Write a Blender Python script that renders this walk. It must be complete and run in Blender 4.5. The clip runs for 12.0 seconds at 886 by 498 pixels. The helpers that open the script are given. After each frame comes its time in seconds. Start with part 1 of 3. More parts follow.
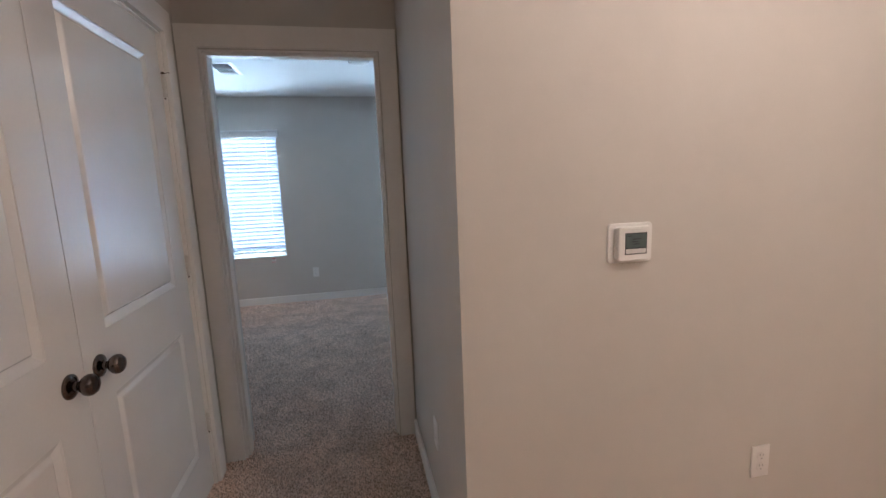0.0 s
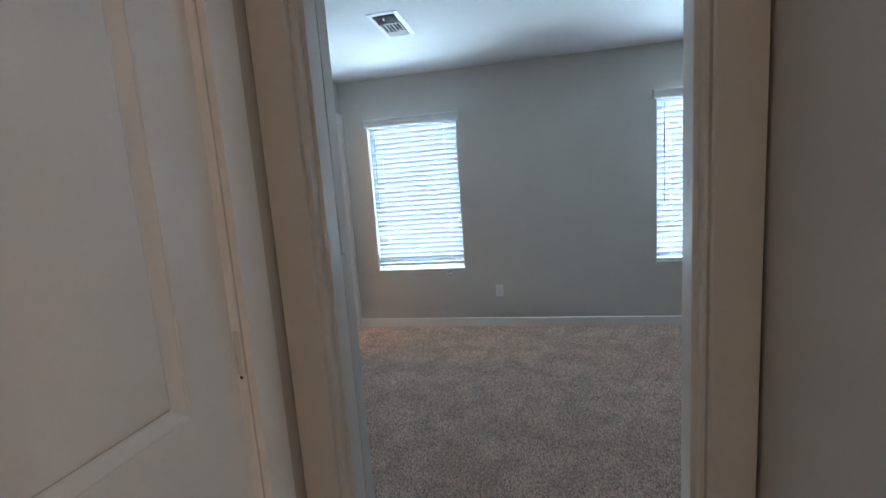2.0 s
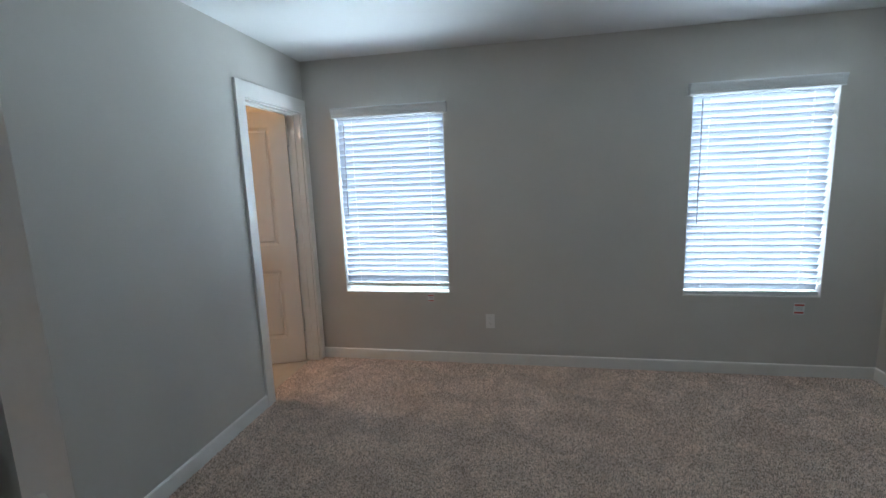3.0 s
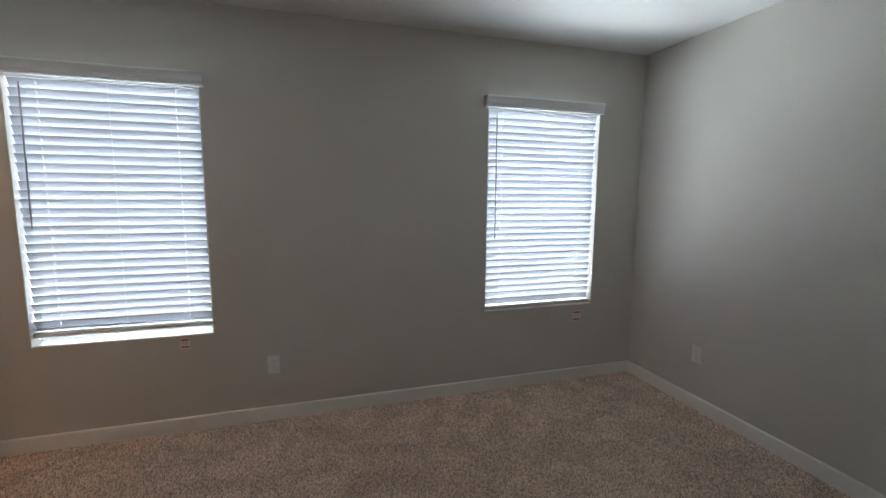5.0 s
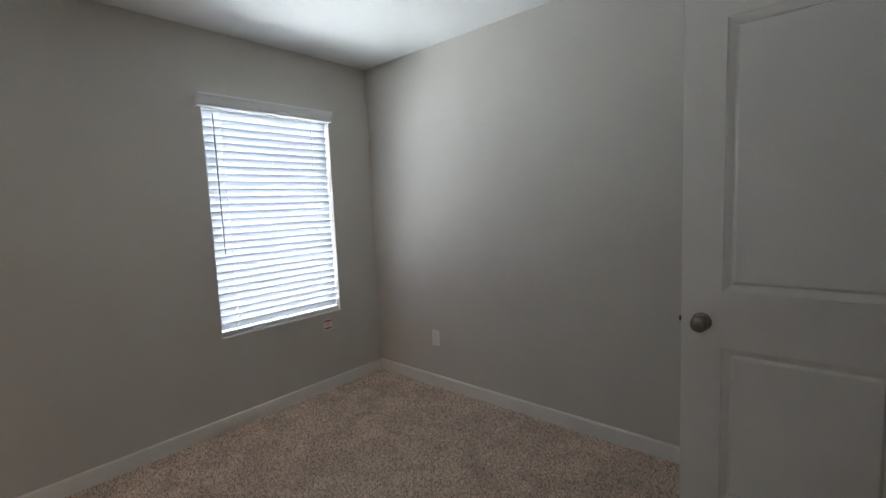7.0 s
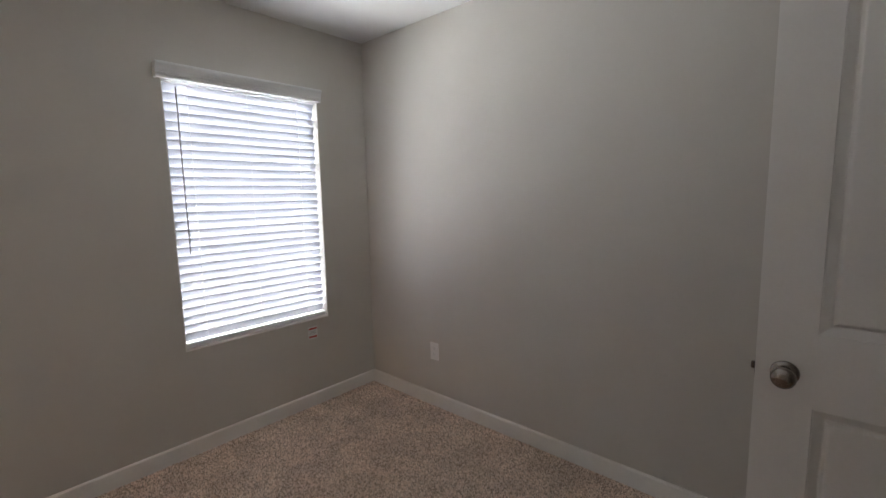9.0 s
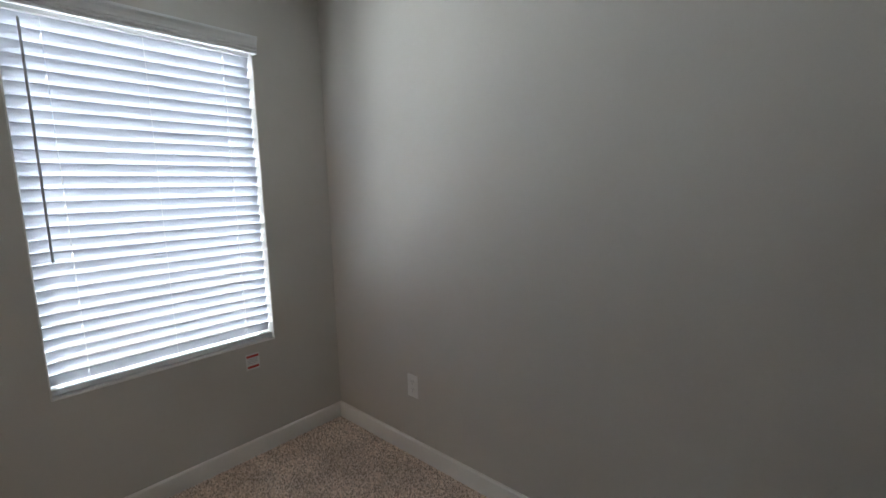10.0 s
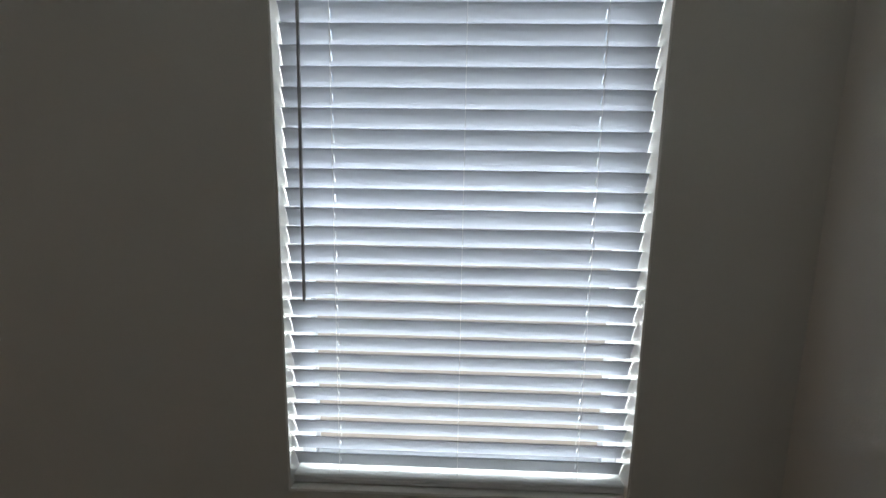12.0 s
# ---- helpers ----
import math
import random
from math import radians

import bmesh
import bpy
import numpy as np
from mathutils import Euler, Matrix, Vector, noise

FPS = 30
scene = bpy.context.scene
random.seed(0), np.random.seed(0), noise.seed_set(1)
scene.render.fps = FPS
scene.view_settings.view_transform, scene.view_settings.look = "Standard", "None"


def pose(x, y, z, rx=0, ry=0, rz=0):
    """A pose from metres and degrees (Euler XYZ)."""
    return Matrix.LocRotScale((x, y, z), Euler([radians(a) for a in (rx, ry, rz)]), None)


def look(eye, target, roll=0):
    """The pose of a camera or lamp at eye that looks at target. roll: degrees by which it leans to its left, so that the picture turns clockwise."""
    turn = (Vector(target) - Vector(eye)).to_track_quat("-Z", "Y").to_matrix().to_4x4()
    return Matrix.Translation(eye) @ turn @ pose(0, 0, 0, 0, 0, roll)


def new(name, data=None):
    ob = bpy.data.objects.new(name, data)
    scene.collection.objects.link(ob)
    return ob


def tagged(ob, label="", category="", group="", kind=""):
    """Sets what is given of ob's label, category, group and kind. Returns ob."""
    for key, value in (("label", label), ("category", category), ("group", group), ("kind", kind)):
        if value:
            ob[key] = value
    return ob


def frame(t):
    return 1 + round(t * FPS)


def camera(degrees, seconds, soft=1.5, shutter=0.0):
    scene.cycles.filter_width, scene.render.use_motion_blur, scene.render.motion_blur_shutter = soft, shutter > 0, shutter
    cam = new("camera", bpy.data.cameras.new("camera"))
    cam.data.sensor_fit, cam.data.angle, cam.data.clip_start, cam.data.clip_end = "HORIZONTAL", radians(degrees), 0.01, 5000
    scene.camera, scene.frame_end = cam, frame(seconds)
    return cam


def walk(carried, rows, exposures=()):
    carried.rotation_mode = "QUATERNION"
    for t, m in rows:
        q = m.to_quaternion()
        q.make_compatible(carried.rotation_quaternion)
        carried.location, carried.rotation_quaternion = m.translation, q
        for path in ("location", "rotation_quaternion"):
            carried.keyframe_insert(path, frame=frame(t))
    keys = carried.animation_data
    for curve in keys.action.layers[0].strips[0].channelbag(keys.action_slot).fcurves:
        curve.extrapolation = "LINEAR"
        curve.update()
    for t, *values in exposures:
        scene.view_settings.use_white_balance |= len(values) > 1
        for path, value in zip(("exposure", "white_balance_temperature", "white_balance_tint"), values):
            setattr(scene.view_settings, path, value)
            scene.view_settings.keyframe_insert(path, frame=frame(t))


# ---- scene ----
cam = camera(90.7, 12.0)
PATH = [
    (0, (0.256, 0.247, 1.388), (0.648, 2.184, 1.081), -2.3),
    (0.5, (0.302, 0.476, 1.382), (0.274, 2.454, 1.091), -3.1),
    (1, (0.331, 0.795, 1.378), (-0.02, 2.744, 1.099), -2.9),
    (1.5, (0.182, 1.184, 1.369), (-0.23, 3.121, 1.09), -2.7),
    (2, (0.109, 1.61, 1.36), (-0.3, 3.548, 1.082), -4.1),
    (2.1, (0.094, 1.685, 1.373), (-0.315, 3.621, 1.084), -4.9),
    (2.5, (0.045, 2.020, 1.439), (-0.338, 3.955, 1.139), -2.8),
    (2.7, (0.05, 2.171, 1.471), (-0.329, 4.107, 1.154), -2.3),
    (4.3, (-0.05, 2.926, 1.432), (-0.232, 4.9, 1.164), -2.2),
    (4.5, (-0.071, 2.947, 1.458), (-0.098, 4.926, 1.172), -1.4),
    (5, (-0.014, 2.94, 1.404), (0.578, 4.833, 1.149), 0.4),
    (5.5, (0.01, 2.933, 1.359), (1.234, 4.499, 1.141), 1.8),
    (6, (0.057, 2.904, 1.358), (1.513, 4.26, 1.153), 0.9),
    (6.5, (0.082, 2.939, 1.363), (1.572, 4.257, 1.159), -0.1),
    (7, (0.097, 2.947, 1.336), (1.592, 4.259, 1.136), -2.5),
    (9, (0.413, 3.197, 1.372), (1.889, 4.524, 1.126), -1.2),
    (9.5, (0.658, 3.419, 1.363), (2.138, 4.737, 1.094), -1.3),
    (10, (1.0, 3.593, 1.327), (2.471, 4.919, 1.048), -1.4),
    (10.5, (1.241, 3.857, 1.357), (2.672, 5.225, 1.077), -0.9),
    (11, (1.437, 4.141, 1.374), (2.527, 5.793, 1.078), -2.0),
    (11.5, (1.568, 4.428, 1.387), (2.068, 6.345, 1.111), 0.1),
    (11.8, (1.616, 4.586, 1.399), (1.724, 6.561, 1.106), 1.6),
    (12, (1.580, 4.690, 1.384), (1.515, 6.663, 1.066), 0.9),
]
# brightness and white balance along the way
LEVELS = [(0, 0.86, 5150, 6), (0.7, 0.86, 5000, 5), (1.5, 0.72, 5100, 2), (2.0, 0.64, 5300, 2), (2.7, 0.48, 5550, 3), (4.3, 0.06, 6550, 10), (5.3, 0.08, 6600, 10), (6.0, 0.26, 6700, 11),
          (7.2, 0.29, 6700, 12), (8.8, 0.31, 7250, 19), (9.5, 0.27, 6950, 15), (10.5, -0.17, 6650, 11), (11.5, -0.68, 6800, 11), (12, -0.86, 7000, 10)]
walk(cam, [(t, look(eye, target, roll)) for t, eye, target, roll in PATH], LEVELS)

# world, daylight and lamps
world = bpy.data.worlds.new("sky")
scene.world = world
world.use_nodes = True
sky = world.node_tree.nodes.new("ShaderNodeTexSky")
sky.sky_type, sky.sun_disc = "NISHITA", False
sky.sun_elevation, sky.sun_rotation = radians(78), radians(180)
world.node_tree.links.new(sky.outputs[0], world.node_tree.nodes["Background"].inputs[0])
world.node_tree.nodes["Background"].inputs[1].default_value = 0.15
sun = new("sun", bpy.data.lights.new("sun", "SUN"))
sun.data.energy, sun.data.angle, sun.data.color = 5.0, radians(0.5), (1, 0.95, 0.88)
sun.matrix_world = look((0, -2.1, 10), (0, 0, 0))


def area_lamp(name, x0, x1, watts, colour):
    """Daylight of sky and bright ground falling into one window, set in its opening behind the blind."""
    lamp = new(name, bpy.data.lights.new(name, "AREA"))
    lamp.data.shape, lamp.data.size, lamp.data.size_y = "RECTANGLE", x1 - x0 - 0.07, 1.35
    lamp.data.energy, lamp.data.color, lamp.data.spread = watts, colour, radians(134)
    at = Vector(((x0 + x1) / 2, FAR + 0.091, 1.300))
    lamp.matrix_world = look(at, at + Vector((0, -1, 0)))


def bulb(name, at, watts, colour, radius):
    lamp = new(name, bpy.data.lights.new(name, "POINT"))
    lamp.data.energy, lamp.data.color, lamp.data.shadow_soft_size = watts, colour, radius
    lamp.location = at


# plan, in metres
FAR, RIGHT, LEFT, TOP = 5.70, 2.40, -1.67, 2.41       # bedroom walls and ceiling
NEAR_H, NEAR = 2.512, 2.628                            # entry wall, hall side and bedroom side
HALL_L, HALL_R, THERMO = -0.468, 0.524, 1.362           # hall walls, thermostat wall
WIN_L, WIN_R = (-1.421, -0.548), (1.155, 2.029)
WIN_Z = (0.575, 2.010)
ENTRY = (-0.370, 0.428, 2.018)
BATH = (4.930, 5.622, 2.012)
CLOSET = (0.738, 2.346, 2.035)
CUPBOARD = (1.13, 1.865, 2.045)

for nm, w, watts in (("daylight_one", WIN_L, 82), ("daylight_two", WIN_R, 98)):
    area_lamp(nm, w[0], w[1], watts, (0.815, 0.93, 1.0))
# first hall lamp placed by the thermostat's shadow; second added to flatten the light
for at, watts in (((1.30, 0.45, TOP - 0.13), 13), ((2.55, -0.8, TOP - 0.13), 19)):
    bulb("unseen_hall_bulb", at, watts, (1.0, 0.71, 0.51), 0.05)
bulb("bath_bulb", (-2.9, 5.03, TOP - 0.35), 18, (1.0, 0.56, 0.26), 0.10)


# materials
def material(name, colour, rough=0.5, metal=0.0, spec=0.5):
    m = bpy.data.materials.new(name)
    m.use_nodes = True
    b = m.node_tree.nodes["Principled BSDF"]
    b.inputs["Base Color"].default_value = (*colour, 1)
    b.inputs["Roughness"].default_value, b.inputs["Metallic"].default_value = rough, metal
    b.inputs["Specular IOR Level"].default_value = spec
    return m, m.node_tree.nodes, m.node_tree.links, b


def textured(name, dark, light, rough=0.5, metal=0.0, scale=40.0, fine=400.0, bump=0.1, depth=0.001, spec=0.5, stretch=(1, 1, 1)):
    """Two scales of tone and a fine relief, in object space metres."""
    m, n, l, b = material(name, light, rough, metal, spec)
    co, mp = n.new("ShaderNodeTexCoord"), n.new("ShaderNodeMapping")
    mp.inputs["Scale"].default_value = stretch
    l.new(co.outputs["Object"], mp.inputs[0])
    big, small = n.new("ShaderNodeTexNoise"), n.new("ShaderNodeTexNoise")
    big.inputs["Scale"].default_value, small.inputs["Scale"].default_value = scale, fine
    big.inputs["Detail"].default_value, small.inputs["Detail"].default_value = 4, 3
    for t in (big, small):
        l.new(mp.outputs[0], t.inputs["Vector"])
    ramp = n.new("ShaderNodeValToRGB")
    ramp.color_ramp.elements[0].position, ramp.color_ramp.elements[1].position = 0.3, 0.7
    ramp.color_ramp.elements[0].color, ramp.color_ramp.elements[1].color = (*dark, 1), (*light, 1)
    mix = n.new("ShaderNodeMath")
    mix.operation = "MULTIPLY_ADD"
    mix.inputs[1].default_value = 0.35
    l.new(small.outputs[0], mix.inputs[0])
    half = n.new("ShaderNodeMath")
    half.operation = "MULTIPLY"
    half.inputs[1].default_value = 0.65
    l.new(big.outputs[0], half.inputs[0])
    l.new(half.outputs[0], mix.inputs[2])
    l.new(mix.outputs[0], ramp.inputs[0])
    l.new(ramp.outputs[0], b.inputs["Base Color"])
    bp = n.new("ShaderNodeBump")
    bp.inputs["Strength"].default_value, bp.inputs["Distance"].default_value = bump, depth
    l.new(small.outputs[0], bp.inputs["Height"])
    l.new(bp.outputs[0], b.inputs["Normal"])
    return m


PAINT = textured("greige wall paint", (0.585, 0.56, 0.515), (0.62, 0.595, 0.55), 0.75, scale=3, fine=230, bump=0.25, depth=0.002, spec=0.25)
CEIL = textured("white ceiling paint", (0.73, 0.73, 0.72), (0.77, 0.77, 0.76), 0.85, scale=3, fine=160, bump=0.35, depth=0.003, spec=0.2)
TRIM = textured("white semi-gloss trim paint", (0.81, 0.79, 0.75), (0.87, 0.85, 0.81), 0.36, scale=6, fine=60, bump=0.08, depth=0.001)
DOOR = textured("white moulded door paint", (0.77, 0.755, 0.725), (0.82, 0.805, 0.775), 0.22, scale=5, fine=120, bump=0.12, depth=0.001)
TILE = textured("beige floor tile", (0.50, 0.42, 0.33), (0.60, 0.52, 0.42), 0.35, scale=5, fine=60, bump=0.05)
PLASTIC = textured("white plastic", (0.78, 0.77, 0.74), (0.82, 0.81, 0.79), 0.35, scale=30, fine=500, bump=0.03)
GREYPL = textured("pale grey plastic", (0.60, 0.60, 0.58), (0.66, 0.66, 0.64), 0.4, scale=30, fine=500, bump=0.03)
DUCT_SHADE = textured("vent shade black", (0.02, 0.02, 0.02), (0.03, 0.03, 0.03), 0.6)
SCREEN = textured("grey-green display", (0.10, 0.13, 0.13), (0.13, 0.16, 0.155), 0.18, scale=60)
INK = textured("display ink", (0.02, 0.025, 0.03), (0.03, 0.035, 0.04), 0.4)
BRONZE = textured("aged bronze knob", (0.105, 0.083, 0.071), (0.175, 0.142, 0.124), 0.17, 1.0, scale=80, bump=0.03)
NICKEL = textured("satin nickel", (0.24, 0.22, 0.205), (0.32, 0.30, 0.28), 0.22, 1.0, scale=80, bump=0.03)
PAINTED = textured("paint-covered hinge", (0.62, 0.59, 0.54), (0.74, 0.72, 0.68), 0.45, scale=90, fine=300, bump=0.2)
VINYL = textured("white vinyl window frame", (0.74, 0.75, 0.75), (0.80, 0.81, 0.81), 0.4, scale=8, fine=200, bump=0.03)
WANDM = textured("smoky plastic wand", (0.26, 0.25, 0.25), (0.33, 0.32, 0.32), 0.25, scale=60)
VENT = textured("white enamelled steel", (0.80, 0.80, 0.80), (0.86, 0.86, 0.86), 0.4, scale=20, fine=200, bump=0.03)
RED = textured("red print", (0.50, 0.05, 0.04), (0.58, 0.08, 0.06), 0.5)
PAPER = textured("white label paper", (0.74, 0.73, 0.70), (0.80, 0.79, 0.77), 0.5, scale=60)
GREYINK = textured("grey print", (0.30, 0.30, 0.30), (0.38, 0.38, 0.38), 0.5)
EARTH = textured("dry ground", (0.46, 0.44, 0.40), (0.56, 0.54, 0.50), 0.9, scale=0.7, fine=12, bump=0.4)


def slat_material():
    """Vinyl that lets part of the daylight through."""
    m, n, l, b = material("white vinyl slat", (0.405, 0.42, 0.46), 0.45)
    t, mx = n.new("ShaderNodeBsdfTranslucent"), n.new("ShaderNodeMixShader")
    t.inputs[0].default_value = (0.78, 0.80, 0.84, 1)
    mx.inputs[0].default_value = 0.125
    l.new(b.outputs[0], mx.inputs[1])
    l.new(t.outputs[0], mx.inputs[2])
    l.new(mx.outputs[0], n["Material Output"].inputs[0])
    return m


def glass_material():
    m, n, l, b = material("clear window glass", (1, 1, 1), 0.0)
    b.inputs["Transmission Weight"].default_value = 1.0
    b.inputs["IOR"].default_value = 1.05
    return m


def carpet_material(name, pile):
    """Cut-pile carpet: flecked beige-grey yarn with brushed lighter and darker patches."""
    m, n, l, b = material(name, (0.3, 0.26, 0.22), 0.95, 0, 0.1)
    co = n.new("ShaderNodeTexCoord")
    fleck, patch = n.new("ShaderNodeTexNoise"), n.new("ShaderNodeTexNoise")
    fleck.inputs["Scale"].default_value, fleck.inputs["Detail"].default_value = 75, 2
    patch.inputs["Scale"].default_value, patch.inputs["Detail"].default_value = 5.0, 4
    patch.inputs["Distortion"].default_value = 0.6
    for t in (fleck, patch):
        l.new(co.outputs["Object"], t.inputs["Vector"])
    r = n.new("ShaderNodeValToRGB")
    e = r.color_ramp.elements
    e[0].position, e[0].color = 0.30, (0.38, 0.282, 0.220, 1)
    e[1].position, e[1].color = 0.70, (0.96, 0.815, 0.712, 1)
    mid = e.new(0.5)
    mid.color = (0.75, 0.568, 0.452, 1)
    if pile:
        geo, add = n.new("ShaderNodeNewGeometry"), n.new("ShaderNodeMath")
        add.operation = "MULTIPLY_ADD"
        add.inputs[1].default_value = 0.50
        l.new(geo.outputs["Random Per Island"], add.inputs[0])
        clump = n.new("ShaderNodeMath")
        clump.operation = "MULTIPLY_ADD"
        clump.inputs[1].default_value, clump.inputs[2].default_value = 0.24, 0.13
        l.new(fleck.outputs[0], clump.inputs[0])
        l.new(clump.outputs[0], add.inputs[2])
        l.new(add.outputs[0], r.inputs[0])
    else:
        l.new(fleck.outputs[0], r.inputs[0])
    r2 = n.new("ShaderNodeValToRGB")
    r2.color_ramp.elements[0].position, r2.color_ramp.elements[1].position = 0.40, 0.62
    r2.color_ramp.elements[0].color, r2.color_ramp.elements[1].color = (0.90, 0.895, 0.89, 1), (1.10, 1.095, 1.09, 1)
    l.new(patch.outputs[0], r2.inputs[0])
    mul = n.new("ShaderNodeMix")
    mul.data_type, mul.blend_type = "RGBA", "MULTIPLY"
    mul.inputs[0].default_value = 1.0
    l.new(r.outputs[0], mul.inputs[6])
    l.new(r2.outputs[0], mul.inputs[7])
    l.new(mul.outputs[2], b.inputs["Base Color"])
    return m


SLAT, GLASS = slat_material(), glass_material()
CARPET, PILE = carpet_material("beige carpet backing", False), carpet_material("flecked beige carpet yarn", True)


# mesh helpers
def mesh_object(name, bm, mat, smooth=False):
    bmesh.ops.recalc_face_normals(bm, faces=bm.faces)
    me = bpy.data.meshes.new(name)
    bm.to_mesh(me)
    bm.free()
    me.materials.append(mat)
    if smooth:
        for p in me.polygons:
            p.use_smooth = True
    return new(name, me)


def part(name, bm, mat, parent=None, label="", smooth=False):
    ob = mesh_object(name, bm, mat, smooth)
    ob.parent = parent
    if label:
        tagged(ob, label)
    return ob


def thing(name, label, category, m=None, group="", kind=""):
    ob = tagged(new(name), label, category, group, kind)
    if m is not None:
        ob.matrix_basis = m
    return ob


def box(bm, x0, x1, y0, y1, z0, z1, bevel=0.0, segments=2):
    got = bmesh.ops.create_cube(bm, size=1, matrix=Matrix.Translation(((x0 + x1) / 2, (y0 + y1) / 2, (z0 + z1) / 2)) @ Matrix.Diagonal((x1 - x0, y1 - y0, z1 - z0, 1)))
    if bevel:
        vs = got["verts"]
        es = list({e for v in vs for e in v.link_edges})
        bmesh.ops.bevel(bm, geom=es, offset=bevel, segments=segments, affect="EDGES", profile=0.5)
    return bm


def boxed(*args, **kw):
    return box(bmesh.new(), *args, **kw)


def plate(x0, x1, y0, y1, z0, z1, r, soft=0.003, steps=6):
    """A flat case facing -y with corners of radius r and a softened front edge."""
    bm = bmesh.new()
    loops = []
    for y, inset in ((y1, 0.0), (y0 + soft, 0.0), (y0 + soft * 0.3, soft * 0.3), (y0, soft)):
        loop = []
        for cx, cz, start in ((x1 - r, z1 - r, 0), (x0 + r, z1 - r, 90), (x0 + r, z0 + r, 180), (x1 - r, z0 + r, 270)):
            for i in range(steps + 1):
                a = radians(start + 90 * i / steps)
                loop.append(bm.verts.new((cx + (r - inset) * math.cos(a), y, cz + (r - inset) * math.sin(a))))
        loops.append(loop)
    n = len(loops[0])
    for a, b in zip(loops, loops[1:]):
        for i in range(n):
            bm.faces.new((a[i], a[(i + 1) % n], b[(i + 1) % n], b[i]))
    bm.faces.new(loops[0])
    bm.faces.new(loops[-1])
    return bm


def lathe(profile, steps=28, axis="Z"):
    """A turned shape: profile of (radius, height) about the z axis, or the y or x axis."""
    bm = bmesh.new()
    rings = []
    for r, h in profile:
        ring = []
        for i in range(steps):
            a = 2 * math.pi * i / steps
            p = (r * math.cos(a), r * math.sin(a), h)
            if axis == "Y":
                p = (p[0], p[2], p[1])
            if axis == "X":
                p = (p[2], p[0], p[1])
            ring.append(bm.verts.new(p))
        rings.append(ring)
    for a, b in zip(rings, rings[1:]):
        for i in range(steps):
            bm.faces.new((a[i], a[(i + 1) % steps], b[(i + 1) % steps], b[i]))
    bm.faces.new(rings[0])
    bm.faces.new(rings[-1])
    return bm


def wall(name, axis, c0, c1, u0, u1, z0, z1, holes, label, mat=None):
    """An upright wall from c0 to c1 in thickness; axis 'x' runs along x. Holes are (u0, u1, z0, z1) and go right through."""
    us = sorted({u0, u1, *[h[0] for h in holes], *[h[1] for h in holes]})
    zs = sorted({z0, z1, *[h[2] for h in holes], *[h[3] for h in holes]})
    bm, made = bmesh.new(), {}

    def vert(u, z, c):
        if (u, z, c) not in made:
            made[(u, z, c)] = bm.verts.new((u, c, z) if axis == "x" else (c, u, z))
        return made[(u, z, c)]

    def solid(i, j):
        if not (0 <= i < len(us) - 1 and 0 <= j < len(zs) - 1):
            return False
        u, z = (us[i] + us[i + 1]) / 2, (zs[j] + zs[j + 1]) / 2
        return not any(h[0] < u < h[1] and h[2] < z < h[3] for h in holes)

    for i in range(len(us) - 1):
        for j in range(len(zs) - 1):
            if not solid(i, j):
                continue
            a, b, p, q = us[i], us[i + 1], zs[j], zs[j + 1]
            for c in (c0, c1):
                bm.faces.new([vert(a, p, c), vert(b, p, c), vert(b, q, c), vert(a, q, c)])
            for (di, dj), (s, t) in (((-1, 0), ((a, p), (a, q))), ((1, 0), ((b, p), (b, q))), ((0, -1), ((a, p), (b, p))), ((0, 1), ((a, q), (b, q)))):
                if not solid(i + di, j + dj):
                    bm.faces.new([vert(*s, c0), vert(*t, c0), vert(*t, c1), vert(*s, c1)])
    return tagged(mesh_object(name, bm, mat or PAINT), label, "wall", kind="structure")


# large structure
wall("wall_north", "x", FAR, FAR + 0.16, LEFT - 2.1, RIGHT + 0.14, 0, TOP, [(*WIN_L, *WIN_Z), (*WIN_R, *WIN_Z)], "greige painted bedroom wall with two window openings")
wall("wall_east", "y", RIGHT, RIGHT + 0.12, 1.65, FAR, 0, TOP, [], "plain greige painted bedroom wall")
wall("wall_west", "y", LEFT - 0.12, LEFT, NEAR, FAR, 0, TOP, [(BATH[0], BATH[1], 0, BATH[2])], "greige painted bedroom wall with a bathroom doorway")
wall("wall_south", "x", NEAR_H, NEAR, HALL_L - 1.4, RIGHT, 0, TOP, [(ENTRY[0] - 0.075, ENTRY[1], 0, ENTRY[2]), (CUPBOARD[0], CUPBOARD[1], 0, CUPBOARD[2])], "greige painted wall between hall and bedroom")
wall("wall_hall_east", "y", HALL_R, HALL_R + 0.12, THERMO, NEAR_H, 0, TOP, [], "short greige painted hall wall beside the doorway")
wall("wall_thermostat", "x", THERMO, THERMO + 0.12, HALL_R + 0.12, 3.4, 0, TOP, [], "greige painted hall wall in warm lamplight")
wall("wall_hall_west", "y", HALL_L - 0.12, HALL_L, -2.4, NEAR_H, 0, TOP, [(CLOSET[0], CLOSET[1], 0, CLOSET[2])], "greige painted hall wall with a double closet doorway")
# two walls out of view, added to enclose the hall and its light
wall("wall_hall_back", "x", -2.52, -2.4, HALL_L - 0.12, 3.52, 0, TOP, [], "unseen plain greige wall added to close off the hall")
wall("wall_hall_far_east", "y", 3.4, 3.52, -2.4, THERMO + 0.12, 0, TOP, [], "unseen plain greige wall added to close off the hall")
wall("wall_closet_back", "y", -1.3, -1.2, 0.5, NEAR_H, 0, TOP, [], "plain closet wall")
wall("wall_closet_side", "x", 0.4, 0.5, -1.3, HALL_L - 0.12, 0, TOP, [], "plain closet wall")
wall("wall_bath_west", "y", -3.74, -3.62, 3.7, FAR, 0, TOP, [], "plain bathroom wall")
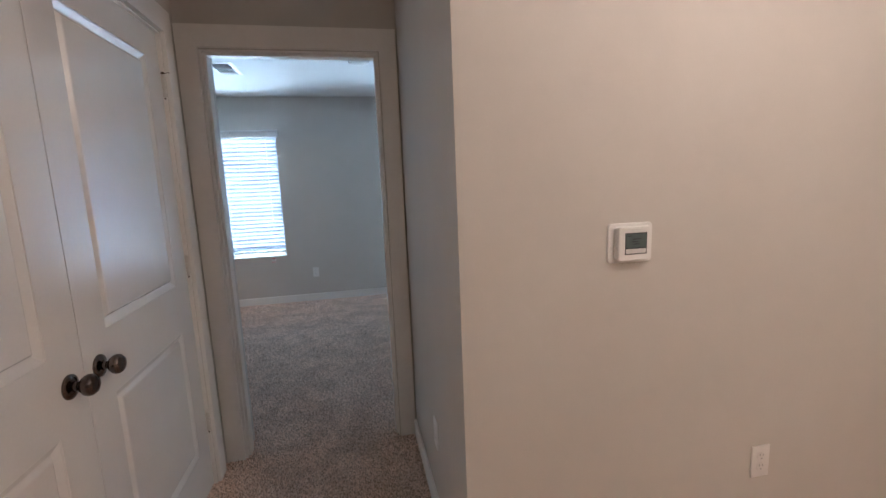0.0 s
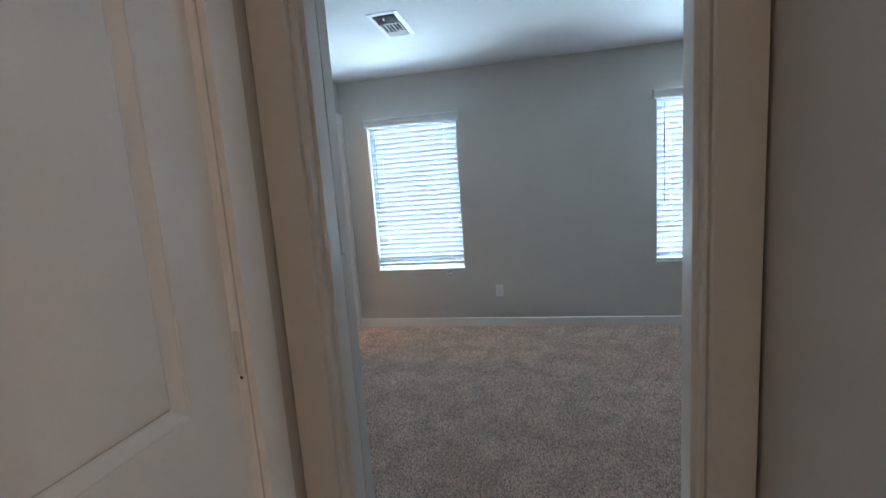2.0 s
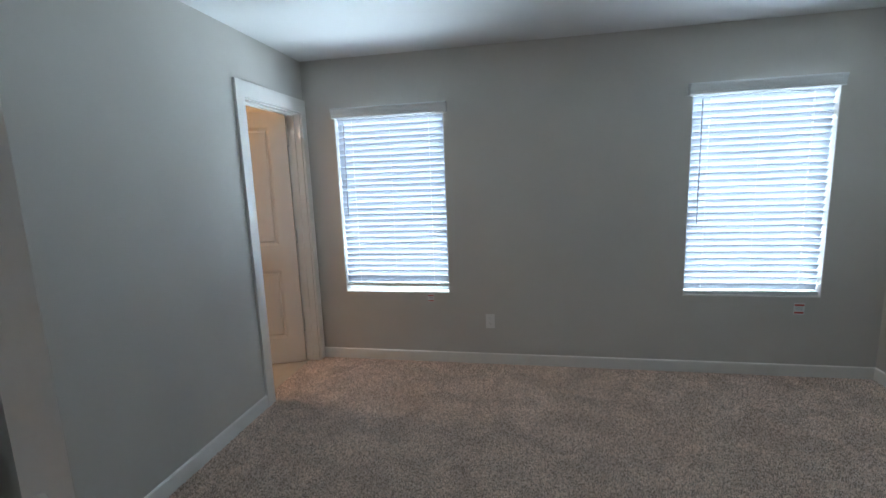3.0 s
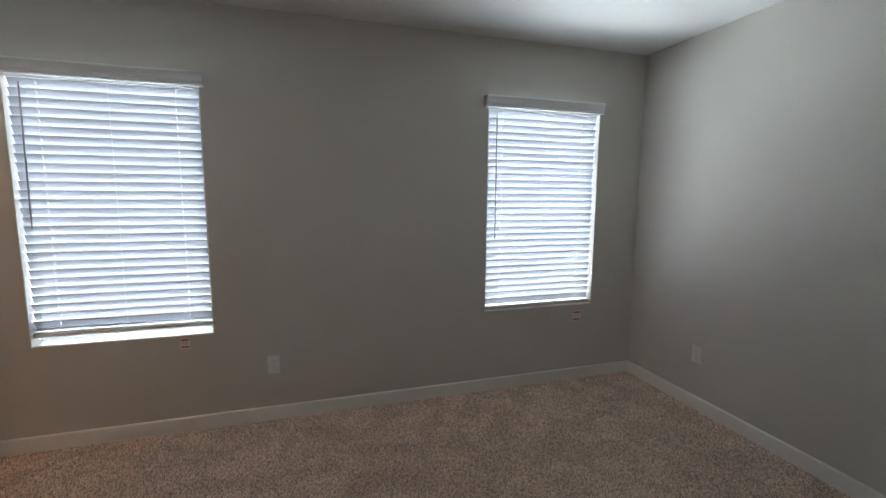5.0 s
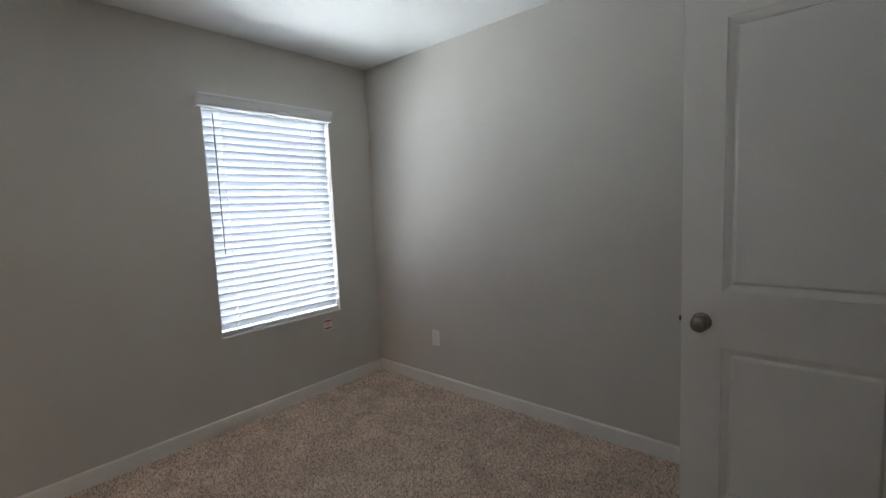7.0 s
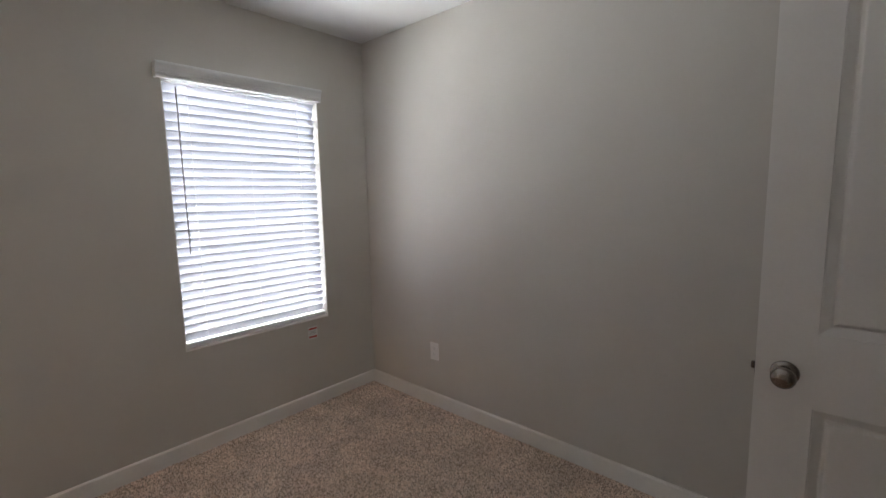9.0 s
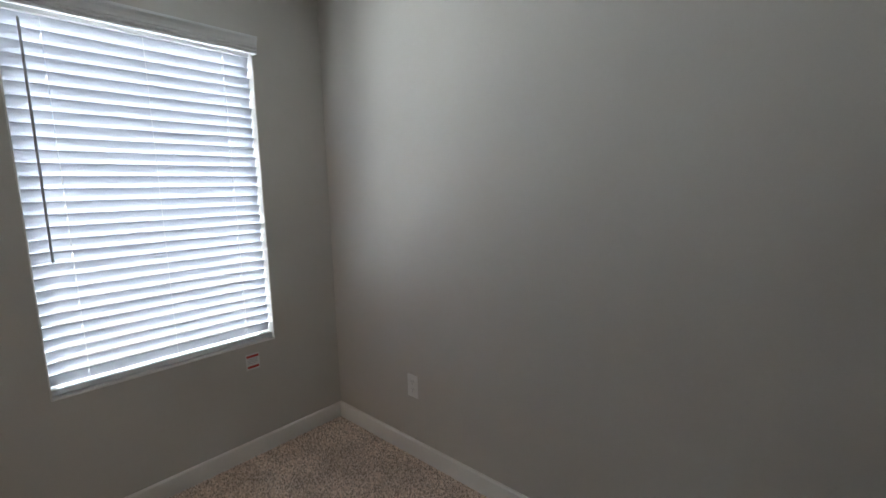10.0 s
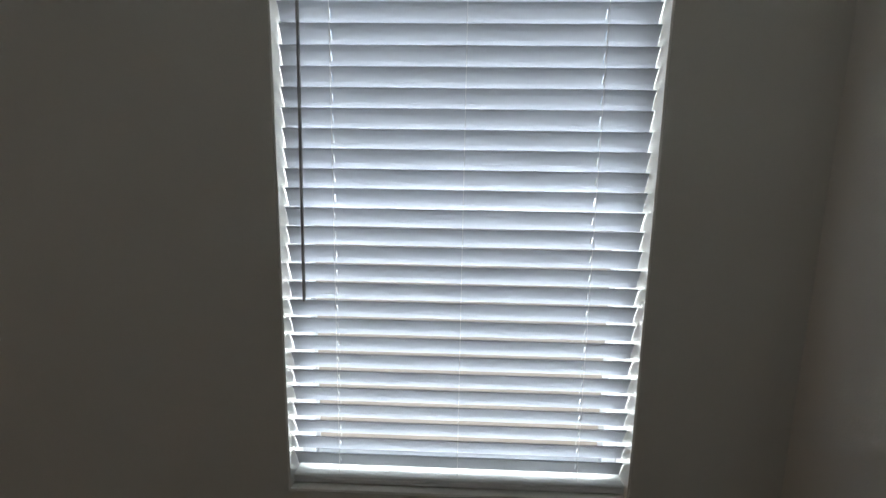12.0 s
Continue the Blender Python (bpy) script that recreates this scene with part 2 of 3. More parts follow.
wall("wall_bath_south", "x", 3.6, 3.7, -3.74, LEFT - 0.12, 0, TOP, [], "plain bathroom wall")

tagged(mesh_object("ceiling", boxed(-3.9, 3.6, -2.6, FAR + 0.2, TOP, TOP + 0.15), CEIL), "flat white textured ceiling", "ceiling", kind="structure")
bm = boxed(LEFT - 0.085, 3.6, -2.6, FAR + 0.1, -0.12, 0.0)
floor = tagged(mesh_object("floor", bm, CARPET), "beige-grey flecked cut-pile carpet with brushed patches", "carpet", kind="structure")
tagged(mesh_object("floor_bathroom", boxed(-3.9, LEFT - 0.087, 3.5, FAR + 0.1, -0.12, -0.006), TILE), "beige tiled bathroom floor", "floor", kind="structure")
tagged(mesh_object("ground", boxed(-400, 400, -400, 400, -0.5, -0.3), EARTH), "dry pale ground outside", "ground", kind="structure")


def run(name, axis, face, out, u0, u1, mat=TRIM, height=0.088):
    """Baseboard along a wall; out is +1 or -1, the side it stands on."""
    bm = bmesh.new()
    p = [(0, 0), (0.014, 0), (0.014, height - 0.006), (0.009, height), (0, height)]
    ends = []
    for u in (u0, u1):
        ends.append([bm.verts.new((u, face + out * d, z) if axis == "x" else (face + out * d, u, z)) for d, z in p])
    for i in range(5):
        bm.faces.new((ends[0][i], ends[0][(i + 1) % 5], ends[1][(i + 1) % 5], ends[1][i]))
    bm.faces.new(ends[0])
    bm.faces.new(ends[1])
    return tagged(mesh_object(name, bm, mat), "white painted flat baseboard against the carpet", "baseboard", kind="structure")


CW, CT = 0.082, 0.017      # door casing width and thickness
run("baseboard", "x", FAR, -1, LEFT + CT, RIGHT)
run("baseboard", "y", RIGHT, -1, NEAR, FAR - 0.014)
run("baseboard", "y", LEFT, 1, NEAR, BATH[0] - 0.006 - CW)
run("baseboard", "x", NEAR, 1, LEFT + 0.014, ENTRY[0] - CW - 0.006)
run("baseboard", "x", NEAR, 1, ENTRY[1] + CW + 0.006, CUPBOARD[0] - CW - 0.006)
run("baseboard", "x", NEAR, 1, CUPBOARD[1] + CW + 0.006, RIGHT - 0.014)
run("baseboard", "y", HALL_R, -1, THERMO - 0.014, NEAR_H - CT)
run("baseboard", "x", THERMO, -1, HALL_R, 3.4)
run("baseboard", "y", HALL_L, 1, -2.4, CLOSET[0] - CW - 0.006)


def door_frame(name, axis, w0, w1, u0, u1, top, stop_at, label, sides=(1, 1), trim=(CW, CW), groove=False):
    """Jambs, stops and casing round an opening through a wall from w0 to w1. stop_at: where the stop lies in the thickness."""
    root = thing(name, label, "door frame", kind="structure")

    def put(nm, a0, a1, b0, b1, z0, z1, bevel=0.0016):
        part(nm, boxed(a0, a1, b0, b1, z0, z1, bevel=bevel) if axis == "x" else boxed(b0, b1, a0, a1, z0, z1, bevel=bevel), TRIM, root)

    j = 0.018
    put("jamb", u0 - (0.0755 if groove else 0.001), u0 + j - 0.012, w0 - 0.001, stop_at[1] if groove else w1 + 0.001, 0, top)
    put("jamb", u1 - j + 0.012, u1 + 0.001, w0 - 0.001, w1 + 0.001, 0, top)
    put("head_jamb", u0 + 0.006, u1 - 0.006, w0 - 0.001, w1 + 0.001, top - 0.006, top + 0.001)
    s0, s1 = stop_at
    put("door_stop", u0 + 0.006, u0 + 0.018, s0, s1, 0, top - 0.006)
    put("door_stop", u1 - 0.018, u1 - 0.006, s0, s1, 0, top - 0.006)
    put("door_stop", u0 + 0.018, u1 - 0.018, s0, s1, top - 0.018, top - 0.006)
    for use, c0, c1 in ((sides[0], w0 - CT, w0), (sides[1], w1, w1 + CT)):
        if use:
            put("casing", u0 - trim[0] - 0.006, u0 - (0.050 if groove and c0 == w1 else 0.006), c0, c1, 0, top + 0.0062, 0.0009)
            put("casing", u1 + 0.006, u1 + trim[1] + 0.006, c0, c1, 0, top + 0.0062, 0.0009)
            put("casing", u0 - trim[0] - 0.006, u1 + trim[1] + 0.006, c0, c1, top + 0.006, top + 0.104, 0.0007)
    return root


door_frame("door_frame_entry", "x", NEAR_H, NEAR, ENTRY[0], ENTRY[1], ENTRY[2], (NEAR_H + 0.022, NEAR - 0.035), "white painted bedroom doorway frame with flat casing", trim=(0.088, CW), groove=True)
door_frame("door_frame_bath", "y", LEFT - 0.12, LEFT, BATH[0], BATH[1], BATH[2], (LEFT - 0.082, LEFT - 0.045), "white painted bathroom doorway frame with flat casing", trim=(CW, 0.070))
door_frame("door_frame_closet", "y", HALL_L - 0.12, HALL_L, CLOSET[0], CLOSET[1], CLOSET[2], (HALL_L - 0.085, HALL_L - 0.052), "white painted closet doorway frame with flat casing")
door_frame("door_frame_cupboard", "x", NEAR_H, NEAR, CUPBOARD[0], CUPBOARD[1], CUPBOARD[2], (NEAR_H + 0.03, NEAR - 0.042), "white painted cupboard doorway frame", sides=(0, 1))


# doors
def door_leaf(width, height=2.025, thick=0.035):
    """A two-panel moulded leaf, hinge at x = 0, thickness about y = 0."""
    bm = bmesh.new()
    stile = 0.128
    panels = [(stile, width - stile, 0.215, 0.79), (stile, width - stile, 0.99, 1.905)]
    xs, zs = [0, stile, width - stile, width], [0, 0.215, 0.79, 0.99, 1.905, height]
    rings = [(0.0, 0.0), (0.0008, 0.0028), (0.0040, 0.0034), (0.0220, 0.0130), (0.0265, 0.0136), (0.0335, 0.0045), (0.0365, 0.0030), (0.0400, 0.0028)]
    for side in (-1, 1):
        y = side * thick / 2
        grid = [[bm.verts.new((x, y, z)) for z in zs] for x in xs]
        for i in range(3):
            for k in range(5):
                if i == 1 and k in (1, 3):
                    continue
                bm.faces.new((grid[i][k], grid[i + 1][k], grid[i + 1][k + 1], grid[i][k + 1]))
        for n, (a, b, p, q) in enumerate(panels):
            k = 1 if n == 0 else 3
            last = [grid[1][k], grid[2][k], grid[2][k + 1], grid[1][k + 1]]
            for off, deep in rings[1:]:
                yy = y - side * deep
                now = [bm.verts.new(v) for v in ((a + off, yy, p + off), (b - off, yy, p + off), (b - off, yy, q - off), (a + off, yy, q - off))]
                for s in range(4):
                    bm.faces.new((last[s], last[(s + 1) % 4], now[(s + 1) % 4], now[s]))
                last = now
            bm.faces.new(last)
        if side == -1:
            first = grid
    for i in range(3):
        bm.faces.new((first[i][0], first[i + 1][0], grid[i + 1][0], grid[i][0]))
        bm.faces.new((first[i][5], first[i + 1][5], grid[i + 1][5], grid[i][5]))
    for k in range(5):
        bm.faces.new((first[0][k], first[0][k + 1], grid[0][k + 1], grid[0][k]))
        bm.faces.new((first[3][k], first[3][k + 1], grid[3][k + 1], grid[3][k]))
    return bm


def knob_set(parent, x, z, side, mat, label, thick=0.035):
    """Rosette, neck and egg-shaped knob on one face."""
    y = side * thick / 2
    rose = lathe([(0.0325, 0), (0.0325, 0.003), (0.031, 0.006), (0.022, 0.009), (0.0145, 0.011)], 32, "Y")
    neck = lathe([(0.0145, 0.010), (0.0115, 0.016), (0.0115, 0.024), (0.015, 0.028)], 24, "Y")
    ball = lathe([(0.012, 0.026), (0.020, 0.030), (0.0265, 0.038), (0.0285, 0.046), (0.027, 0.054), (0.021, 0.061), (0.012, 0.0645), (0.002, 0.0655)], 32, "Y")
    obs = []
    for nm, b in (("rosette", rose), ("neck", neck), ("knob", ball)):
        o = part(nm, b, mat, parent, label if nm == "knob" else "", smooth=True)
        o.matrix_basis = pose(x, y, z) @ Matrix.Diagonal((1, side, 1, 1))
        obs.append(o)
    return obs


def hinge(parent, y, z, mat=PAINTED, side=1):
    """Knuckle barrel with its two leaves at the hinge edge of a leaf."""
    o = part("hinge", lathe([(0.002, -0.047), (0.006, -0.045), (0.0078, -0.043), (0.0078, -0.0165), (0.0060, -0.0158), (0.0078, -0.015), (0.0078, 0.015), (0.0060, 0.0158), (0.0078, 0.0165), (0.0078, 0.043), (0.006, 0.046), (0.002, 0.048)], 14), mat, parent, "painted steel hinge", smooth=True)
    o.matrix_basis = pose(-0.003, y, z)
    tip = part("hinge_pin", lathe([(0.0025, -0.0545), (0.0050, -0.0530), (0.0058, -0.0500), (0.0045, -0.0465)], 14), BRONZE, parent, "dark hinge pin tip", smooth=True)
    tip.matrix_basis = pose(-0.003, y, z)
    bm = boxed(-0.0035, -0.0012, -0.0165, 0.0165, z - 0.044, z + 0.044, bevel=0.0008, segments=1)
    part("hinge_leaf", bm, mat, parent, "painted steel hinge plate")
    return o


def make_door(name, width, m, label, knobs, mat_knob, hinge_side, group="", knob_label="aged bronze round knob", latch=True, height=2.025, knob_z=0.898, barrel=0.004, hinges=(0.31, 1.055, 1.815)):
    d = thing(name, label, "door", m, group, "structure")
    part("leaf", door_leaf(width, height), DOOR, d)
    for side in knobs:
        knob_set(d, width - 0.066, knob_z, side, mat_knob, knob_label)
    for z in hinges:
        hinge(d, hinge_side * (0.0175 + barrel), z)
    if latch:
        bm = boxed(width - 0.0008, width + 0.0012, -0.0125, 0.0125, knob_z - 0.028, knob_z + 0.028, bevel=0.0005, segments=1)
        part("latch_plate", bm, NICKEL, d, "satin nickel latch plate")
        bm = boxed(width + 0.001, width + 0.011, -0.006, 0.006, knob_z - 0.010, knob_z + 0.010, bevel=0.003)
        part("latch_bolt", bm, NICKEL, d)
    return d


make_door("door_closet", 0.7968, pose(HALL_L - 0.032, 2.341, 0.008, 0, 0, -90), "white two-panel closet door, closed", (1,), BRONZE, 1, "closet double doors", latch=False, barrel=0.008)
make_door("door_closet", 0.7968, pose(HALL_L - 0.032, 0.743, 0.008, 0, 0, 90), "white two-panel closet door, closed", (-1,), BRONZE, -1, "closet double doors", latch=False, barrel=0.008)
make_door("door_cupboard", 0.702, pose(1.878, 2.635, 0.004, 0, 0, 90), "white two-panel door standing open into the bedroom", (1, -1), NICKEL, 1, knob_label="satin nickel round knob", knob_z=0.874)
make_door("door_bath", 0.675, pose(LEFT - 0.106, 5.597, 0.006, 0, 0, 180 + 18), "white two-panel bathroom door standing open", (1, -1), NICKEL, -1, knob_label="satin nickel round knob")
make_door("door_entry", 0.785, pose(ENTRY[0] + 0.004, NEAR + 0.022, 0.012, 0, 0, 168), "white two-panel bedroom door folded back on the wall", (1, -1), NICKEL, -1, knob_label="satin nickel round knob", hinges=())


# small pin stop on the upper closet hinge
stop = thing("hinge_pin_stop", "small dark metal stop on the upper closet door hinge", "door stop", pose(HALL_L - 0.0065, 2.344, 1.874))
part("collar", lathe([(0.007, -0.004), (0.0085, -0.002), (0.0085, 0.002), (0.007, 0.004)], 16), BRONZE, stop, smooth=True)
arm = part("arm", lathe([(0.0016, 0), (0.0016, 0.017), (0.001, 0.018)], 12, "X"), NICKEL, stop, smooth=True)
arm.matrix_basis = pose(0.006, 0.003, 0.001, 0, -14, 20)
bumper = part("bumper", lathe([(0.0032, 0), (0.0042, 0.002), (0.0032, 0.006)], 14, "X"), PLASTIC, stop, "pale rubber bumper", smooth=True)
bumper.matrix_basis = pose(0.0225, 0.0092, 0.005, 0, 20, 20)

# hinge plates on the entry jamb, strike plate and bumper on the other side
frame_entry = bpy.data.objects["door_frame_entry"]
for z in (0.33, 1.165, 1.87):
    part("hinge_plate", boxed(ENTRY[0] + 0.0035, ENTRY[0] + 0.006, NEAR - 0.037, NEAR + 0.012, z - 0.045, z + 0.045, bevel=0.001), PAINTED, frame_entry, "paint-covered hinge plate")
    k = part("hinge_knuckle", lathe([(0.003, -0.046), (0.0065, -0.044), (0.0065, 0.044), (0.003, 0.047)], 14), PAINTED, frame_entry, "paint-covered hinge knuckle", smooth=True)
    k.location = (ENTRY[0] + 0.001, NEAR + 0.014, z)
part("strike_plate", boxed(ENTRY[1] - 0.0075, ENTRY[1] - 0.0058, NEAR - 0.033, NEAR - 0.006, 0.872, 0.930, bevel=0.0006, segments=1), NICKEL, frame_entry, "dull metal strike plate")
part("bumper", boxed(ENTRY[1] - 0.0195, ENTRY[1] - 0.018, NEAR - 0.072, NEAR - 0.061, 1.332, 1.345, bevel=0.0005), PLASTIC, frame_entry, "small grey felt bumper")


# windows and blinds
def make_window(name, x0, x1, z0, z1):
    w = thing(name, "white vinyl single-hung window behind a blind", "window", kind="structure")
    y0, y1 = FAR + 0.095, FAR + 0.145
    f = 0.042
    fr = thing("window_frame", "", "")
    for key in list(fr.keys()):
        del fr[key]
    fr.parent = w
    part("side_rail", boxed(x0, x0 + f, y0, y1, z0, z1, bevel=0.003), VINYL, fr)
    part("side_rail", boxed(x1 - f, x1, y0, y1, z0, z1, bevel=0.003), VINYL, fr)
    part("head_rail", boxed(x0 + f, x1 - f, y0, y1, z1 - f, z1, bevel=0.003), VINYL, fr)
    part("sill_rail", boxed(x0 + f, x1 - f, y0, y1, z0, z0 + f, bevel=0.003), VINYL, fr)
    mid = 1.325
    part("meeting_rail", boxed(x0 + f, x1 - f, y0 + 0.004, y1 - 0.004, mid - 0.038, mid + 0.038, bevel=0.004), VINYL, w)
    for a, b in ((z0 + f, mid - 0.038), (mid + 0.038, z1 - f)):
        pane = part("pane", boxed(x0 + f, x1 - f, y0 + 0.022, y0 + 0.026, a, b), GLASS, w)
        pane.visible_shadow = False
    part("window_sill", boxed(x0 + 0.001, x1 - 0.001, FAR + 0.001, y0, z0, z0 + 0.008, bevel=0.002), TRIM, w, "white painted inner sill")
    for a, b in ((x0, x0 + 0.006), (x1 - 0.006, x1)):
        part("window_return", boxed(a, b, FAR + 0.001, y0, z0 + 0.008, z1, bevel=0.001), TRIM, w, "white painted window return")
    return w


def slat_mesh(length, holes, width=0.050, thick=0.0033):
    """A shallow curved slat along x, with the cord slots cut through."""
    bm = bmesh.new()
    cross = [(-0.5, 0.0), (-0.36, 0.0012), (-0.21, 0.0020), (0.21, 0.0020), (0.36, 0.0012), (0.5, 0.0)]
    xs, gaps = [0.0], []
    for h in holes:
        xs += [h - 0.0012, h + 0.0012]
        gaps.append(len(xs) - 2)
    xs.append(length)
    lower = [[bm.verts.new((x, c * width, z)) for c, z in cross] for x in xs]
    upper = [[bm.verts.new((x, c * width, z + thick)) for c, z in cross] for x in xs]
    for i in range(len(xs) - 1):
        for j in range(5):
            if i in gaps and j == 2:
                for a, b in (((i, 2), (i + 1, 2)), ((i, 3), (i + 1, 3)), ((i, 2), (i, 3)), ((i + 1, 2), (i + 1, 3))):
                    bm.faces.new((lower[a[0]][a[1]], lower[b[0]][b[1]], upper[b[0]][b[1]], upper[a[0]][a[1]]))
                continue
            for s in (lower, upper):
                bm.faces.new((s[i][j], s[i + 1][j], s[i + 1][j + 1], s[i][j + 1]))
        for j in (0, 5):
            bm.faces.new((lower[i][j], lower[i + 1][j], upper[i + 1][j], upper[i][j]))
    for i in (0, len(xs) - 1):
        for j in range(5):
            bm.faces.new((lower[i][j], lower[i][j + 1], upper[i][j + 1], upper[i][j]))
    bmesh.ops.recalc_face_normals(bm, faces=bm.faces)
    me = bpy.data.meshes.new("slat")
    bm.to_mesh(me)
    bm.free()
    me.materials.append(SLAT)
    return me


TILT_DEG, PITCH = 65.0, 0.0462


def make_blind(x0, x1, rail_z, wand_x, wand_low, val, label):
    """A two-inch blind inside a window opening: valance, headrail, slats, cords, bottom rail and wand."""
    b = thing("window_blind", label, "window blind", group="bedroom window blinds")
    y = FAR + 0.044
    a0, a1 = x0 + 0.0085, x1 - 0.0085
    part("headrail", boxed(a0, a1, y - 0.028, y + 0.028, 1.958, 2.0095, bevel=0.002), VINYL, b)
    # valance: an ogee board with short returns to the wall
    prof = [(0, 0), (0.012, 0), (0.0145, 0.003), (0.0145, 0.010), (0.0105, 0.0122), (0.0105, 0.0140), (0.0160, 0.0165), (0.0172, 0.0225), (0.0130, 0.0252), (0.0130, 0.0272), (0.0168, 0.0295), (0.0175, 0.040), (0.0215, 0.052), (0.0275, 0.061), (0.029, 0.064), (0.029, 0.074), (0, 0.074)]
    bm = bmesh.new()
    rows = [[bm.verts.new((x, FAR - 0.028 - d, 1.962 + z)) for d, z in prof] for x in val]
    for i in range(len(prof)):
        j = (i + 1) % len(prof)
        bm.faces.new((rows[0][i], rows[0][j], rows[1][j], rows[1][i]))
    bm.faces.new(rows[0])
    bm.faces.new(rows[1])
    part("valance", bm, VINYL, b, "white moulded valance")
    for x in (val[0], val[1] - 0.012):
        part("valance_return", boxed(x, x + 0.012, FAR - 0.0285, FAR - 0.0005, 1.964, 2.034, bevel=0.001), VINYL, b)
    cords = [0.118, (a1 - a0) * 0.5, a1 - a0 - 0.118]
    me = slat_mesh(a1 - a0, [cords[0], cords[2]])
    z = 1.310 - 0.0225
    while z < 1.925:
        z += PITCH
    rnd = random.Random(int(x0 * 100))
    while z > rail_z + 0.033:
        s = new("slat", me)
        s.parent = b
        s.matrix_basis = pose(a0 + rnd.uniform(-0.0015, 0.0015), y, z, -TILT_DEG + rnd.uniform(-0.6, 0.6), rnd.uniform(-0.05, 0.05), 0)
        z -= PITCH
    if z + PITCH - rail_z > 0.055:
        s = new("slat", me)
        s.parent = b
        s.matrix_basis = pose(a0, y, rail_z + 0.038, -30, 0, 0)
    bm = bmesh.new()
    steps = [(-0.022, 0), (-0.026, 0.003), (-0.026, 0.013), (-0.0245, 0.0138), (-0.0245, 0.0152), (-0.026, 0.016), (-0.0255, 0.021), (-0.021, 0.024), (0.021, 0.024), (0.025, 0.020), (0.025, 0)]
    ends = [[bm.verts.new((x, y + d, rail_z + h)) for d, h in steps] for x in (a0, a1)]
    for i in range(len(steps)):
        j = (i + 1) % len(steps)
        bm.faces.new((ends[0][i], ends[0][j], ends[1][j], ends[1][i]))
    bm.faces.new(ends[0])
    bm.faces.new(ends[1])
    part("bottom_rail", bm, VINYL, b, "white vinyl bottom rail")
    dy = 0.025 * math.cos(radians(TILT_DEG))
    for c in cords:
        for s in (-1, 1):
            bm = lathe([(0.0007, rail_z + 0.01), (0.0007, 1.955)], 6)
            o = part("ladder_cord", bm, PLASTIC, b)
            o.location = (a0 + c, y + s * (dy + 0.003), 0)
    bm = lathe([(0.0030, 0.0), (0.0040, 0.004), (0.0040, 1.93 - wand_low), (0.002, 1.935 - wand_low)], 8)
    o = part("wand", bm, WANDM, b, "slim smoky tilt wand")
    o.matrix_basis = pose(wand_x, FAR - 0.012, wand_low, -1.0, 0.3, 0)
    return b


for nm, w in (("window_1", WIN_L), ("window_2", WIN_R)):
    make_window(nm, *w, *WIN_Z)
make_blind(*WIN_L, 0.622, -1.350, 1.205, (-1.427, -0.524), "white two-inch slat blind stopping just above the sill")
make_blind(*WIN_R, 0.5870, 1.218, 1.09, (1.125, 2.030), "white two-inch slat blind lowered onto the sill")


# electrical outlets
def make_outlet(m, label):
    """Duplex outlet; plate in the xz plane, facing -y."""
    o = thing("wall_outlet", label, "electrical outlet", m, "bedroom and hall outlets")
    part("cover_plate", boxed(-0.035, 0.035, -0.0055, 0.0, -0.0572, 0.0572, bevel=0.0022), PLASTIC, o)
    for s in (-1, 1):
        bm = lathe([(0.0168, 0), (0.0168, 0.0018), (0.0155, 0.0024)], 20, "Y")
        r = part("receptacle", bm, PLASTIC, o)
        r.matrix_basis = pose(0, -0.0052, s * 0.0195) @ Matrix.Diagonal((1, -1, 0.86, 1))
        for x, h in ((-0.0062, 0.0085), (0.0062, 0.0068)):
            part("slot", boxed(x - 0.001, x + 0.001, -0.0083, -0.0065, s * 0.0195 + 0.002, s * 0.0195 + 0.002 + h), GREYINK, r).matrix_parent_inverse = r.matrix_basis.inverted()
        k = part("slot", lathe([(0.0024, 0), (0.0024, 0.0009)], 10, "Y"), GREYINK, r)
        k.matrix_parent_inverse = r.matrix_basis.inverted()
        k.location = (0, -0.0083, s * 0.0195 - 0.0075)
    part("screw", lathe([(0.0032, 0), (0.0028, 0.0012)], 12, "Y"), PLASTIC, o).matrix_basis = pose(0, -0.0054, 0) @ Matrix.Diagonal((1, -1, 1, 1))
    return o


make_outlet(pose(-0.232, FAR, 0.353), "white duplex outlet on the window wall")
make_outlet(pose(RIGHT, 5.073, 0.368, 0, 0, -90), "white duplex outlet on the side wall near the window corner")
make_outlet(pose(1.544, THERMO, 0.412), "white duplex outlet on the hall wall in lamplight")
make_outlet(pose(HALL_R, 1.85, 0.39, 0, 0, -90), "white outlet on the short hall wall beside the doorway")


def make_label(m, w, h, label):
    t = thing("warning_label", label, "label", m, "labels under the windows")
    part("sheet", boxed(-w / 2, w / 2, -0.0012, 0, -h / 2, h / 2, bevel=0.0004, segments=1), PAPER, t)
    part("red_band", boxed(-w * 0.44, w * 0.44, -0.0018, -0.0012, h * 0.26, h * 0.40), RED, t)
    part("red_band", boxed(-w * 0.42, w * 0.42, -0.0018, -0.0012, -h * 0.40, -h * 0.26), RED, t)
    for i in range(4):
        part("print_line", boxed(-w * 0.36, w * (0.36 - 0.06 * (i % 2)), -0.0016, -0.0012, h * (0.16 - 0.09 * i), h * (0.185 - 0.09 * i)), GREYINK, t)
    return t


make_label(pose(-0.703, FAR, 0.533), 0.050, 0.064, "small white label with two red bands under the window")
make_label(pose(1.904, FAR, 0.493), 0.068, 0.082, "small white label with two red bands under the window")

